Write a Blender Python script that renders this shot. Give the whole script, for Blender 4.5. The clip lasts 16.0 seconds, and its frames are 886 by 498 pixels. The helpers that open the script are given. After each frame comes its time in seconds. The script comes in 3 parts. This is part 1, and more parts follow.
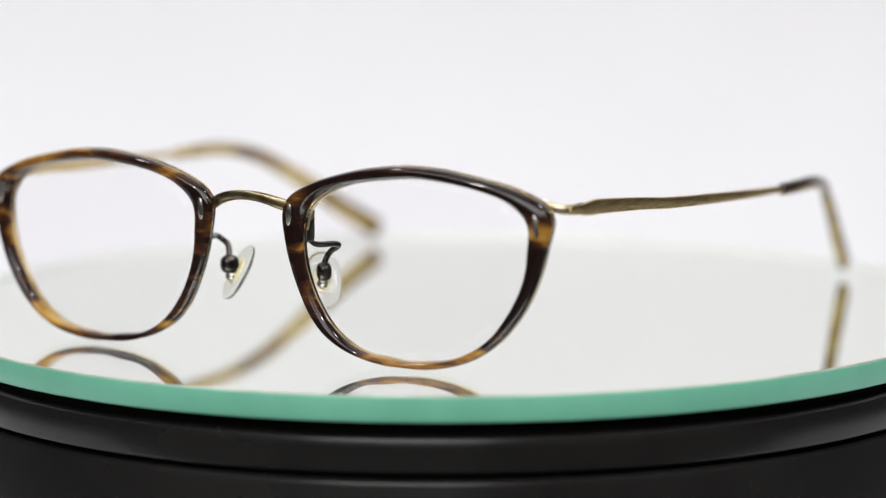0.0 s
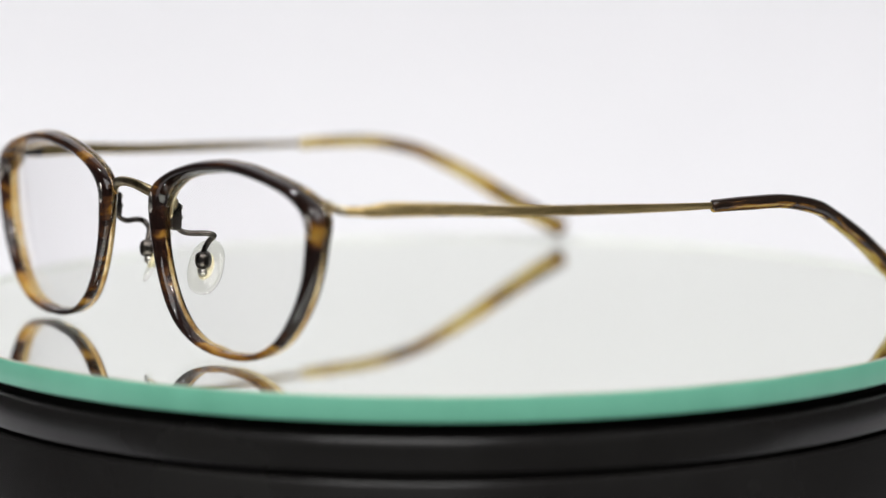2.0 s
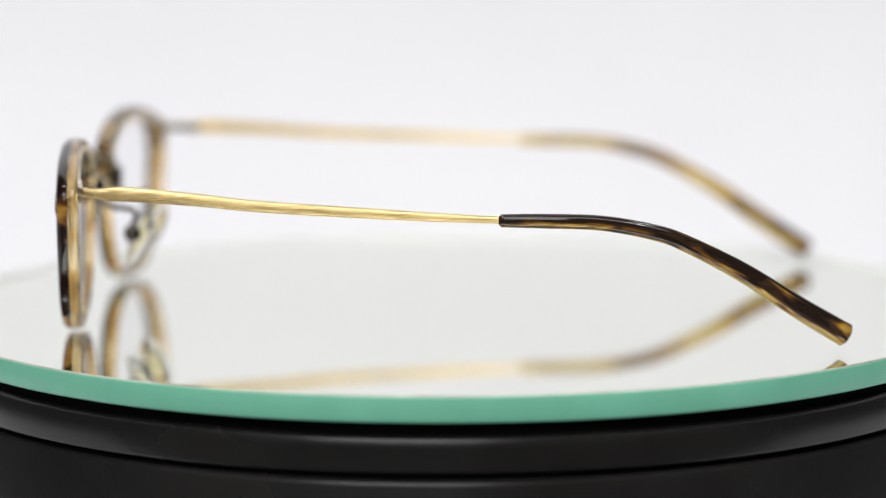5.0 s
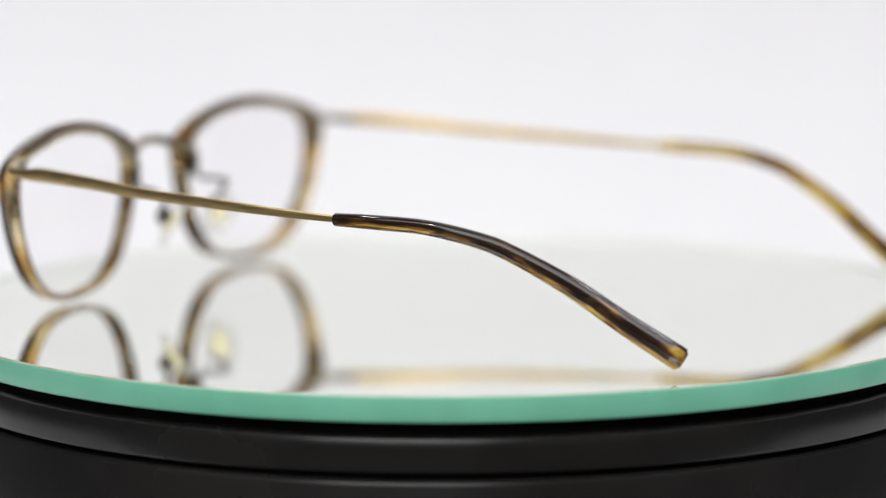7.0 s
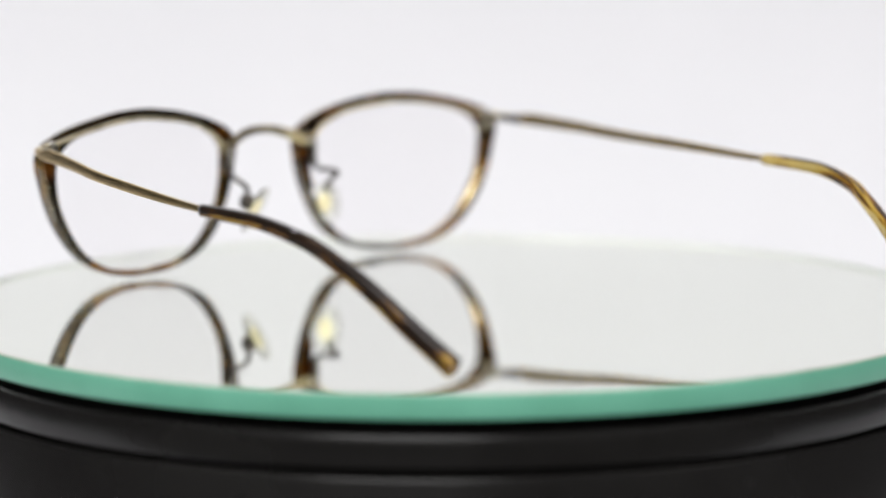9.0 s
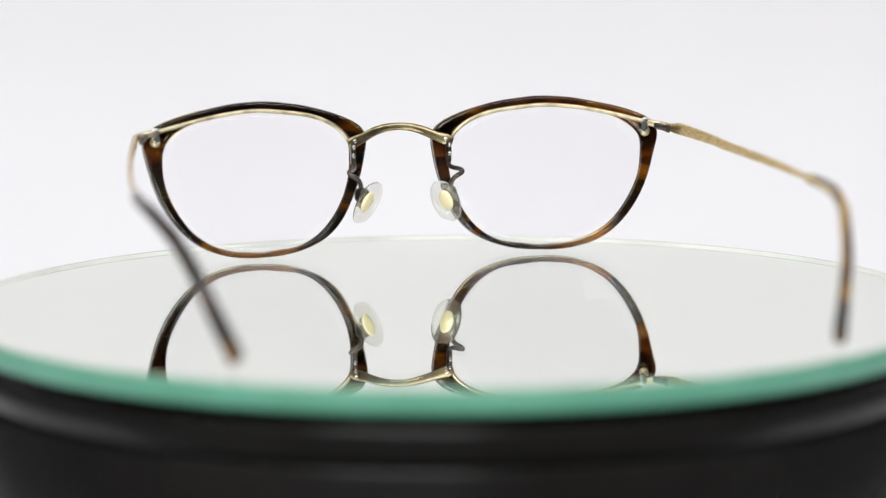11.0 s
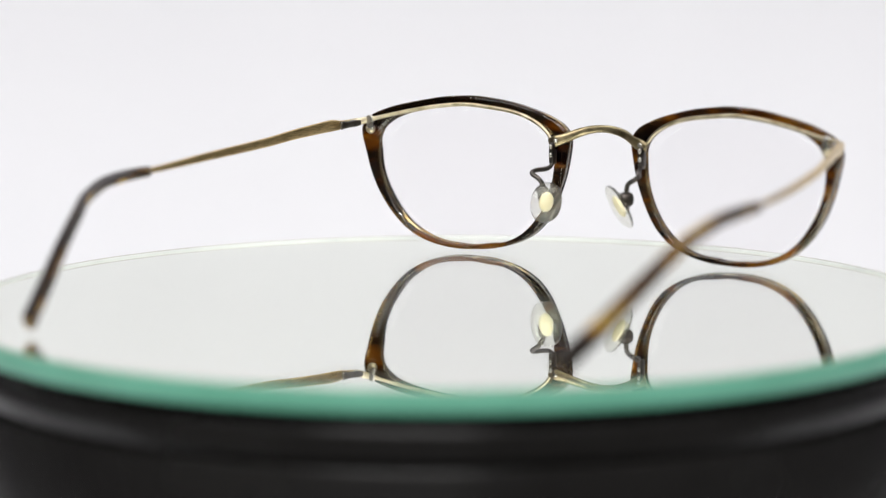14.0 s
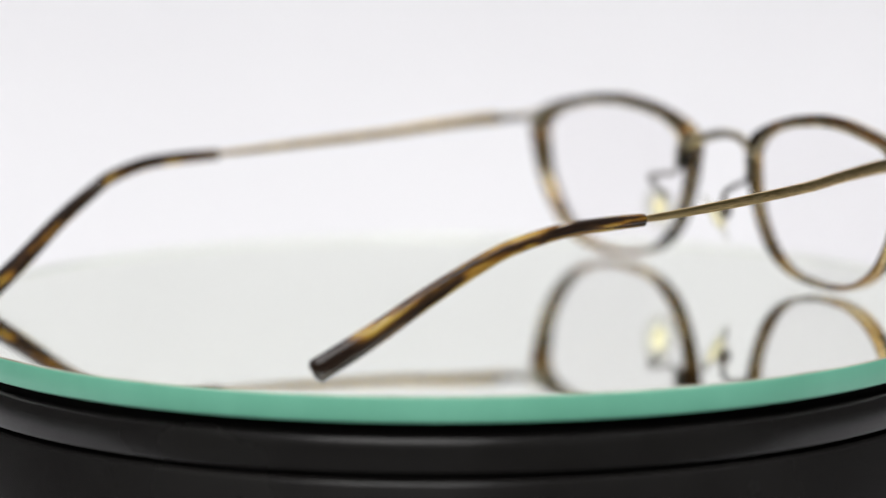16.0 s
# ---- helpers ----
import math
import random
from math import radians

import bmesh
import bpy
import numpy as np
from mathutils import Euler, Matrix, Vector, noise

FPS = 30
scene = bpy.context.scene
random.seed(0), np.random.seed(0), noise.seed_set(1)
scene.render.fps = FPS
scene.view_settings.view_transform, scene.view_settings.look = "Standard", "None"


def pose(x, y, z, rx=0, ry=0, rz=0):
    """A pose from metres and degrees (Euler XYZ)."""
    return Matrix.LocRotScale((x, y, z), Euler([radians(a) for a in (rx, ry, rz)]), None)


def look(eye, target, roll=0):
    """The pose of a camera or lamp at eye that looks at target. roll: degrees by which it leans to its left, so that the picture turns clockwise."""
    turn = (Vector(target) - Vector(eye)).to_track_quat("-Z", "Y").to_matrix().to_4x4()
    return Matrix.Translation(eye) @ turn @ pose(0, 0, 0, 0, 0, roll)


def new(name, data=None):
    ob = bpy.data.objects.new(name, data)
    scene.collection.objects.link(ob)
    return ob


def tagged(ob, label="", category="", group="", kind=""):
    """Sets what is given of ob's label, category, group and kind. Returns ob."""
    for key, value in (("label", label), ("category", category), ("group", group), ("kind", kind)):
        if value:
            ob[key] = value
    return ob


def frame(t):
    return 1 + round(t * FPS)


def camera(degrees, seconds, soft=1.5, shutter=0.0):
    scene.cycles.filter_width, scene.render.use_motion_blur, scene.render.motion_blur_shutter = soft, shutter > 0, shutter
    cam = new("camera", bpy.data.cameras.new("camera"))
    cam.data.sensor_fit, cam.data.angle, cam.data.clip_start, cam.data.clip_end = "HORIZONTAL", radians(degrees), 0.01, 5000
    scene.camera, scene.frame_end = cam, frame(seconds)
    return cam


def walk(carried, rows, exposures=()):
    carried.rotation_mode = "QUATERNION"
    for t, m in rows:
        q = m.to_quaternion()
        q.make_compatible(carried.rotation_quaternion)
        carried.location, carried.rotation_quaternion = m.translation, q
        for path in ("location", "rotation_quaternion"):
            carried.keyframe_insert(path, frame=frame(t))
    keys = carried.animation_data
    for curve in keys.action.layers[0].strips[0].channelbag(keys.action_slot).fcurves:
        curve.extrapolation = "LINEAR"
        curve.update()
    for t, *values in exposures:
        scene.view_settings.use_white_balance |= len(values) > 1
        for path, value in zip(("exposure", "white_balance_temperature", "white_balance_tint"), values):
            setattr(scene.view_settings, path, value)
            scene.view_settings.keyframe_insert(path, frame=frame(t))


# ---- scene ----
# The camera stands before the turntable; a little slide stands for the lens's breathing as it focuses far.
cam = camera(15.87, 16.0, soft=1.25)
EYE = Vector((0.0, -0.6628, 0.1029))
AHEAD = Vector((-0.002308, 0.990593, -0.136822))


def view(back):
    eye = EYE - AHEAD * back
    return look(eye, eye + AHEAD, -0.2455)


BREATH = 0.028
walk(cam, [(t, view(BREATH * b)) for t, b in ((0.0, 0), (4.2, 0), (8.3, 0), (10.2, 1), (12.0, 1), (14.3, 1), (14.5, 0), (16.0, 0))])

# The lens is stopped down a little and pulls focus from the near parts to the front of the eyeglasses and back.
focus = tagged(new("focus_point"), kind="structure")
cam.data.dof.use_dof, cam.data.dof.focus_object, cam.data.dof.aperture_fstop = True, focus, 7.2
walk(focus, [(t, Matrix.Translation(EYE + AHEAD * d)) for t, d in (
    (0.0, 0.600), (0.6, 0.606), (1.4, 0.625), (2.2, 0.622), (3.0, 0.600), (4.2, 0.594), (6.3, 0.600), (8.3, 0.592), (10.1, 0.742), (12.0, 0.742),
    (14.2, 0.742), (14.33, 0.740), (14.5, 0.605), (14.6, 0.587), (15.3, 0.587), (16.0, 0.612))])

# ---- light ----
world = bpy.data.worlds.new("studio_air")
world.use_nodes = True
world.node_tree.nodes["Background"].inputs["Color"].default_value = (0.93, 0.95, 1.0, 1)
world.node_tree.nodes["Background"].inputs["Strength"].default_value = 0.06
scene.world = world


def area(name, eye, target, power, wide, deep, colour=(1, 1, 1), shape="RECTANGLE"):
    data = bpy.data.lights.new(name, "AREA")
    data.energy, data.shape, data.size, data.size_y, data.color = power, shape, wide, deep, colour
    ob = new(name, data)
    ob.matrix_world = look(eye, target)
    return ob


area("softbox_above", (0.0, 0.0, 0.95), (0, 0.0, 0), 0.7, 0.5, 0.35, (1.0, 0.99, 0.98))
area("backdrop_light", (0.0, -0.46, 0.52), (0, 0.32, 0.25), 5.5, 1.2, 0.3, (0.99, 0.985, 0.99))
area("front_softbox", (-0.20, -1.05, 0.55), (0, 0, 0), 6.0, 0.7, 0.45, (1.0, 0.99, 0.98))
area("spot_left", (-0.42, -0.62, 0.75), (0, 0, 0), 2.0, 0.06, 0.06, (1.0, 0.97, 0.92), "DISK")
area("spot_right", (0.50, -0.55, 0.72), (0, 0, 0), 2.0, 0.06, 0.06, (1.0, 0.97, 0.92), "DISK")
area("ceiling_lamp_left", (-0.5, 0.0, 0.92), (0, 0, 0), 2.0, 0.085, 0.085, (0.95, 0.97, 1.0), "DISK")
area("ceiling_lamp_right", (0.5, 0.0, 0.92), (0, 0, 0), 2.0, 0.085, 0.085, (0.95, 0.97, 1.0), "DISK")
scene.view_settings.exposure = -0.42


# ---- materials ----
def material(name):
    m = bpy.data.materials.new(name)
    m.use_nodes = True
    nt = m.node_tree
    return m, nt, nt.nodes["Principled BSDF"]


def node(nt, kind, **inputs):
    n = nt.nodes.new(kind)
    for key, value in inputs.items():
        n.inputs[key.replace("_", " ")].default_value = value
    return n


def coords(nt, scale=(1, 1, 1)):
    tc = nt.nodes.new("ShaderNodeTexCoord")
    mp = nt.nodes.new("ShaderNodeMapping")
    mp.inputs["Scale"].default_value = scale
    nt.links.new(tc.outputs["Object"], mp.inputs["Vector"])
    return mp.outputs["Vector"]


def ramp(nt, fac, stops):
    r = nt.nodes.new("ShaderNodeValToRGB")
    while len(r.color_ramp.elements) < len(stops):
        r.color_ramp.elements.new(0.5)
    for e, (at, c) in zip(r.color_ramp.elements, stops):
        e.position, e.color = at, (*c, 1)
    nt.links.new(fac, r.inputs["Fac"])
    return r.outputs["Color"]


def math_node(nt, op, a, b):
    n = nt.nodes.new("ShaderNodeMath")
    n.operation = op
    for i, v in enumerate((a, b)):
        if isinstance(v, (int, float)):
            n.inputs[i].default_value = v
        else:
            nt.links.new(v, n.inputs[i])
    return n.outputs[0]


def noise_tex(nt, vec, scale, detail=3.0, rough=0.55, distort=0.0):
    n = node(nt, "ShaderNodeTexNoise", Scale=scale, Detail=detail, Roughness=rough, Distortion=distort)
    nt.links.new(vec, n.inputs["Vector"])
    return n.outputs["Fac"]


def bump(nt, p, height, strength, distance):
    b = node(nt, "ShaderNodeBump", Strength=strength, Distance=distance)
    nt.links.new(height, b.inputs["Height"])
    nt.links.new(b.outputs["Normal"], p.inputs["Normal"])


def tortoise(name, stretch, bias, glow):
    """Tortoiseshell acetate: dark brown with streaks of translucent amber, a little paler at the back."""
    m, nt, p = material(name)
    vec = coords(nt, stretch)
    big = noise_tex(nt, vec, 100.0, 2.2, 0.5, 0.8)
    fine = noise_tex(nt, vec, 420.0, 4.0, 0.6, 0.4)
    fac = math_node(nt, "ADD", math_node(nt, "MULTIPLY", math_node(nt, "ADD", math_node(nt, "MULTIPLY", big, 1.35), -0.18), 0.72), math_node(nt, "MULTIPLY", fine, 0.28))
    tc = nt.nodes.new("ShaderNodeTexCoord")
    sep = nt.nodes.new("ShaderNodeSeparateXYZ")
    nt.links.new(tc.outputs["Object"], sep.inputs[0])
    bow = math_node(nt, "MULTIPLY", math_node(nt, "MULTIPLY", sep.outputs["X"], sep.outputs["X"]), 1.3)
    depth = math_node(nt, "ADD", sep.outputs["Y"], bow)
    lay = math_node(nt, "MULTIPLY", math_node(nt, "SUBTRACT", 0.0068, depth), 22.0)
    low = math_node(nt, "MULTIPLY", math_node(nt, "SUBTRACT", 0.020, sep.outputs["Z"]), 1.1)  # the sheet grows paler downwards
    fac = math_node(nt, "ADD", fac, math_node(nt, "ADD", lay, low))
    fac = math_node(nt, "ADD", fac, math_node(nt, "MULTIPLY", sep.outputs["X"], 0.5))  # and towards one end
    fac = math_node(nt, "ADD", fac, bias)
    col = ramp(nt, fac, [(0.42, (0.012, 0.006, 0.005)), (0.50, (0.036, 0.015, 0.009)), (0.545, (0.085, 0.036, 0.014)),
                         (0.59, (0.27, 0.12, 0.024)), (0.66, (0.62, 0.34, 0.06)), (0.78, (0.72, 0.48, 0.15))])
    nt.links.new(col, p.inputs["Base Color"])
    p.inputs["Roughness"].default_value = 0.06
    p.inputs["IOR"].default_value = 1.47
    clearer = nt.nodes.new("ShaderNodeMapRange")
    nt.links.new(fac, clearer.inputs["Value"])
    for key, value in (("From Min", 0.48), ("From Max", 0.66), ("To Min", 0.04), ("To Max", glow)):
        clearer.inputs[key].default_value = value
    nt.links.new(clearer.outputs["Result"], p.inputs["Transmission Weight"])
    bump(nt, p, noise_tex(nt, coords(nt), 900.0, 2.0), 0.05, 0.0002)
    return m


def honey_sheet(name):
    """The clear honey sheet laminated behind the tortoiseshell: it lets most light through."""
    m, nt, p = material(name)
    f = noise_tex(nt, coords(nt, (0.5, 0.8, 1.4)), 110.0, 3.0, 0.55, 0.5)
    nt.links.new(ramp(nt, f, [(0.36, (0.42, 0.20, 0.05)), (0.48, (0.76, 0.52, 0.19)), (0.64, (0.90, 0.74, 0.42))]), p.inputs["Base Color"])
    p.inputs["Roughness"].default_value = 0.05
    p.inputs["IOR"].default_value = 1.49
    p.inputs["Transmission Weight"].default_value = 1.0
    return m


def streaked(name, bias, inward=0.0, upward=-0.14, end=0.0):
    """Acetate streaked along its length: dark brown above, honey along the underside and, with inward, on the face towards the head; end darkens the last stretch."""
    m, nt, p = material(name)
    uv = nt.nodes.new("ShaderNodeUVMap")
    uv.uv_map = "along"
    sep = nt.nodes.new("ShaderNodeSeparateXYZ")
    nt.links.new(uv.outputs["UV"], sep.inputs[0])
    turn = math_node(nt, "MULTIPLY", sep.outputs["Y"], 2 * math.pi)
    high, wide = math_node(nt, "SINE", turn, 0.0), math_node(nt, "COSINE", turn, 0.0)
    vec = nt.nodes.new("ShaderNodeCombineXYZ")
    nt.links.new(math_node(nt, "MULTIPLY", sep.outputs["X"], 75.0), vec.inputs[0])
    nt.links.new(high, vec.inputs[1])
    nt.links.new(wide, vec.inputs[2])
    obj = nt.nodes.new("ShaderNodeTexCoord")
    place = nt.nodes.new("ShaderNodeVectorMath")
    place.operation = "MULTIPLY_ADD"
    place.inputs[1].default_value = (40, 0, 0)
    nt.links.new(obj.outputs["Object"], place.inputs[0])
    nt.links.new(vec.outputs[0], place.inputs[2])
    streak = noise_tex(nt, place.outputs[0], 1.1, 2.0, 0.5, 0.5)
    fine = noise_tex(nt, place.outputs[0], 5.0, 3.0, 0.6, 0.2)
    fac = math_node(nt, "ADD", math_node(nt, "MULTIPLY", streak, 0.88), math_node(nt, "MULTIPLY", fine, 0.12))
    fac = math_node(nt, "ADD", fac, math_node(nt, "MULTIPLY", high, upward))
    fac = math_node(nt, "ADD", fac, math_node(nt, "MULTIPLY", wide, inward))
    if end:
        last = nt.nodes.new("ShaderNodeMapRange")
        nt.links.new(sep.outputs["X"], last.inputs["Value"])
        for key, value in (("From Min", 0.062), ("From Max", 0.069), ("To Min", 0.0), ("To Max", end)):
            last.inputs[key].default_value = value
        fac = math_node(nt, "ADD", fac, last.outputs["Result"])
    fac = math_node(nt, "ADD", fac, bias)
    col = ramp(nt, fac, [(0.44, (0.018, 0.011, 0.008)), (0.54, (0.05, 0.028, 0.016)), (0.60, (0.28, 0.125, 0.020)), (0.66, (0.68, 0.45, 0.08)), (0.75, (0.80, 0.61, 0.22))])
    nt.links.new(col, p.inputs["Base Color"])
    p.inputs["Roughness"].default_value = 0.08
    p.inputs["IOR"].default_value = 1.48
    clearer = nt.nodes.new("ShaderNodeMapRange")
    nt.links.new(fac, clearer.inputs["Value"])
    for key, value in (("From Min", 0.48), ("From Max", 0.66), ("To Min", 0.06), ("To Max", 0.4)):
        clearer.inputs[key].default_value = value
    nt.links.new(clearer.outputs["Result"], p.inputs["Transmission Weight"])
    return m


def metal(name, dark, light, rough, grain):
    m, nt, p = material(name)
    f = noise_tex(nt, coords(nt, grain), 300.0, 4.0, 0.6)
    nt.links.new(ramp(nt, f, [(0.35, dark), (0.62, light)]), p.inputs["Base Color"])
    p.inputs["Metallic"].default_value = 1.0
    r = math_node(nt, "ADD", math_node(nt, "MULTIPLY", f, 0.2), rough - 0.1)
    nt.links.new(r, p.inputs["Roughness"])
    bump(nt, p, f, 0.08, 0.0001)
    return m


def coated_glass(name, tint):
    """The polished glass face over the silvering: clear, with a faint reflection of its own that grows at grazing angles."""
    m, nt, p = material(name)
    nt.nodes.remove(p)
    see = node(nt, "ShaderNodeBsdfTransparent")
    see.inputs["Color"].default_value = (*tint, 1)
    gloss = node(nt, "ShaderNodeBsdfGlossy", Roughness=0.0)
    facing = node(nt, "ShaderNodeLayerWeight", Blend=0.5)
    rise = math_node(nt, "POWER", facing.outputs["Facing"], 5.0)
    mix = nt.nodes.new("ShaderNodeMixShader")
    nt.links.new(math_node(nt, "ADD", math_node(nt, "MULTIPLY", rise, 0.2), 0.01), mix.inputs[0])
    nt.links.new(see.outputs[0], mix.inputs[1])
    nt.links.new(gloss.outputs[0], mix.inputs[2])
    nt.links.new(mix.outputs[0], nt.nodes["Material Output"].inputs["Surface"])
    return m


def thin_lens(name):
    m, nt, p = material(name)
    nt.nodes.remove(p)
    out = nt.nodes["Material Output"]
    see = node(nt, "ShaderNodeBsdfTransparent")
    see.inputs["Color"].default_value = (0.985, 0.982, 0.985, 1)
    gloss = node(nt, "ShaderNodeBsdfGlossy", Roughness=0.01)
    gloss.inputs["Color"].default_value = (0.9, 0.92, 0.95, 1)
    facing = node(nt, "ShaderNodeLayerWeight", Blend=0.5)
    rise = math_node(nt, "POWER", facing.outputs["Facing"], 5.0)
    amount = math_node(nt, "ADD", math_node(nt, "MULTIPLY", rise, 0.6), 0.008)
    mix = nt.nodes.new("ShaderNodeMixShader")
    nt.links.new(amount, mix.inputs[0])
    nt.links.new(see.outputs[0], mix.inputs[1])
    nt.links.new(gloss.outputs[0], mix.inputs[2])
    nt.links.new(mix.outputs[0], out.inputs["Surface"])
    return m


def milky(name):
    """Soft clear silicone: it lets light through, clouds it a little and shines at its rim."""
    m, nt, p = material(name)
    nt.nodes.remove(p)
    out = nt.nodes["Material Output"]
    see = node(nt, "ShaderNodeBsdfRefraction", Roughness=0.0, IOR=1.07)
    see.inputs["Color"].default_value = (0.97, 0.97, 0.95, 1)
    cloud = nt.nodes.new("ShaderNodeBsdfTranslucent")
    cloud.inputs["Color"].default_value = (0.88, 0.86, 0.74, 1)
    gloss = node(nt, "ShaderNodeBsdfGlossy", Roughness=0.08)
    body = nt.nodes.new("ShaderNodeMixShader")
    body.inputs[0].default_value = 0.08
    nt.links.new(see.outputs[0], body.inputs[1])
    nt.links.new(cloud.outputs[0], body.inputs[2])
    facing = node(nt, "ShaderNodeLayerWeight", Blend=0.5)
    rise = math_node(nt, "POWER", facing.outputs["Facing"], 3.0)
    amount = math_node(nt, "ADD", math_node(nt, "MULTIPLY", rise, 0.3), 0.05)
    mix = nt.nodes.new("ShaderNodeMixShader")
    nt.links.new(amount, mix.inputs[0])
    nt.links.new(body.outputs[0], mix.inputs[1])
    nt.links.new(gloss.outputs[0], mix.inputs[2])
    nt.links.new(mix.outputs[0], out.inputs["Surface"])
    return m


HONEY = honey_sheet("honey_acetate")
ACETATE = tortoise("tortoiseshell_acetate", (0.42, 0.8, 1.5), -0.008, 0.5)
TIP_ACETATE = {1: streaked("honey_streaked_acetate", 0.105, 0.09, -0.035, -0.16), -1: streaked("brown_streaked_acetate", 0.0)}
GOLD = metal("antique_gold", (0.46, 0.325, 0.14), (0.80, 0.61, 0.29), 0.36, (9, 0.05, 13))
brushed = GOLD.node_tree.nodes.new("ShaderNodeTangent")
brushed.direction_type, brushed.uv_map = "UV_MAP", "along"
GOLD.node_tree.links.new(brushed.outputs["Tangent"], GOLD.node_tree.nodes["Principled BSDF"].inputs["Tangent"])
GOLD.node_tree.nodes["Principled BSDF"].inputs["Anisotropic"].default_value = 0.85
GOLD.node_tree.nodes["Principled BSDF"].inputs["Anisotropic Rotation"].default_value = 0.25
BRIDGE_GOLD = metal("olive_gold", (0.18, 0.142, 0.08), (0.40, 0.33, 0.195), 0.32, (1, 1, 1))
PALE_GOLD = metal("pale_gold", (0.42, 0.35, 0.22), (0.76, 0.67, 0.48), 0.38, (1, 1, 1))
GUNMETAL = metal("dark_gunmetal", (0.05, 0.045, 0.04), (0.16, 0.14, 0.125), 0.3, (1, 1, 1))
SILVER = metal("dull_silver", (0.45, 0.43, 0.39), (0.72, 0.69, 0.63), 0.28, (1, 1, 1))
PAD_CLEAR = milky("clear_silicone")
LENS = thin_lens("demo_lens")
# Cream insert, its colour brightened for the glare on the back-lit pads.
m, nt, p = material("glare_pale_insert")
f = noise_tex(nt, coords(nt), 500.0, 3.0)
nt.links.new(ramp(nt, f, [(0.3, (0.84, 0.74, 0.44)), (0.7, (0.93, 0.88, 0.66))]), p.inputs["Base Color"])
p.inputs["Roughness"].default_value = 0.35
p.inputs["Metallic"].default_value = 0.15
p.inputs["Coat Weight"].default_value = 0.6
INSERT = m

DISC_GLASS = coated_glass("coated_float_glass", (0.992, 1.0, 0.985))

m, nt, p = material("silvered_back")
p.inputs["Base Color"].default_value = (0.980, 0.995, 0.953, 1)
p.inputs["Metallic"].default_value = 1.0
p.inputs["Roughness"].default_value = 0.004
MIRROR = m

m, nt, p = material("ground_green_edge")
f = noise_tex(nt, coords(nt, (1, 1, 0.2)), 60.0, 4.0)
nt.links.new(ramp(nt, f, [(0.3, (0.165, 0.49, 0.34)), (0.7, (0.20, 0.56, 0.40))]), p.inputs["Base Color"])
p.inputs["Roughness"].default_value = 0.32
p.inputs["Subsurface Weight"].default_value = 0.0
EDGE = m

# The tan that the polished arris reflects is put into its colour.
m, nt, p = material("arris_reflection_tan")
f = noise_tex(nt, coords(nt), 90.0, 4.0)
nt.links.new(ramp(nt, f, [(0.35, (0.30, 0.27, 0.21)), (0.65, (0.55, 0.54, 0.47))]), p.inputs["Base Color"])
p.inputs["Roughness"].default_value = 0.3
ARRIS = m

# White stands in for backdrop light coming through the clear glass wall.
m, nt, p = material("backlit_glass_wall")
f = noise_tex(nt, coords(nt), 200.0, 3.0)
nt.links.new(ramp(nt, f, [(0.3, (0.80, 0.82, 0.81)), (0.7, (0.86, 0.88, 0.87))]), p.inputs["Base Color"])
p.inputs["Roughness"].default_value = 0.5
BACKLIT_WALL = m

m, nt, p = material("black_plastic")
f = noise_tex(nt, coords(nt), 25.0, 5.0)
nt.links.new(ramp(nt, f, [(0.3, (0.009, 0.0084, 0.0081)), (0.7, (0.016, 0.0152, 0.0148))]), p.inputs["Base Color"])
nt.links.new(math_node(nt, "ADD", math_node(nt, "MULTIPLY", f, 0.12), 0.20), p.inputs["Roughness"])
p.inputs["Specular IOR Level"].default_value = 0.36
bump(nt, p, noise_tex(nt, coords(nt), 1800.0, 2.0), 0.05, 0.0002)
PLASTIC = m

# Blacker than the plastic: the shade in gap and groove is put into this colour.
m, nt, p = material("gap_shade_black")
f = noise_tex(nt, coords(nt), 80.0, 4.0)
nt.links.new(ramp(nt, f, [(0.3, (0.0034, 0.0032, 0.0031)), (0.7, (0.006, 0.0057, 0.0055))]), p.inputs["Base Color"])
p.inputs["Roughness"].default_value = 0.85
p.inputs["Specular IOR Level"].default_value = 0.06
GAP_SHADE = m

m, nt, p = material("white_paper")
f = noise_tex(nt, coords(nt), 6.0, 4.0)
nt.links.new(ramp(nt, f, [(0.3, (0.80, 0.795, 0.822)), (0.7, (0.835, 0.83, 0.855))]), p.inputs["Base Color"])
p.inputs["Roughness"].default_value = 0.75
PAPER = m

m, nt, p = material("dark_laminate")
f = noise_tex(nt, coords(nt), 12.0, 5.0)
nt.links.new(ramp(nt, f, [(0.3, (0.020, 0.019, 0.018)), (0.7, (0.032, 0.030, 0.029))]), p.inputs["Base Color"])
p.inputs["Roughness"].default_value = 0.5
DARK = m

m, nt, p = material("grey_wall_paint")
f = noise_tex(nt, coords(nt), 3.0, 5.0)
nt.links.new(ramp(nt, f, [(0.3, (0.36, 0.36, 0.37)), (0.7, (0.42, 0.42, 0.43))]), p.inputs["Base Color"])
p.inputs["Roughness"].default_value = 0.8
WALL = m


# ---- mesh tools ----
def mesh_of(name, verts, faces, smooth=True):
    me = bpy.data.meshes.new(name)
    me.from_pydata([tuple(v) for v in verts], [], faces)
    me.validate()
    bm = bmesh.new()
    bm.from_mesh(me)
    bmesh.ops.recalc_face_normals(bm, faces=bm.faces)
    bm.to_mesh(me)
    bm.free()
    for poly in me.polygons:
        poly.use_smooth = smooth
    return me


def part(name, me, mat, parent, label=""):
    me.materials.clear()
    me.materials.append(mat)
    ob = new(name, me)
    ob.parent = parent
    if label:
        tagged(ob, label)
    return ob


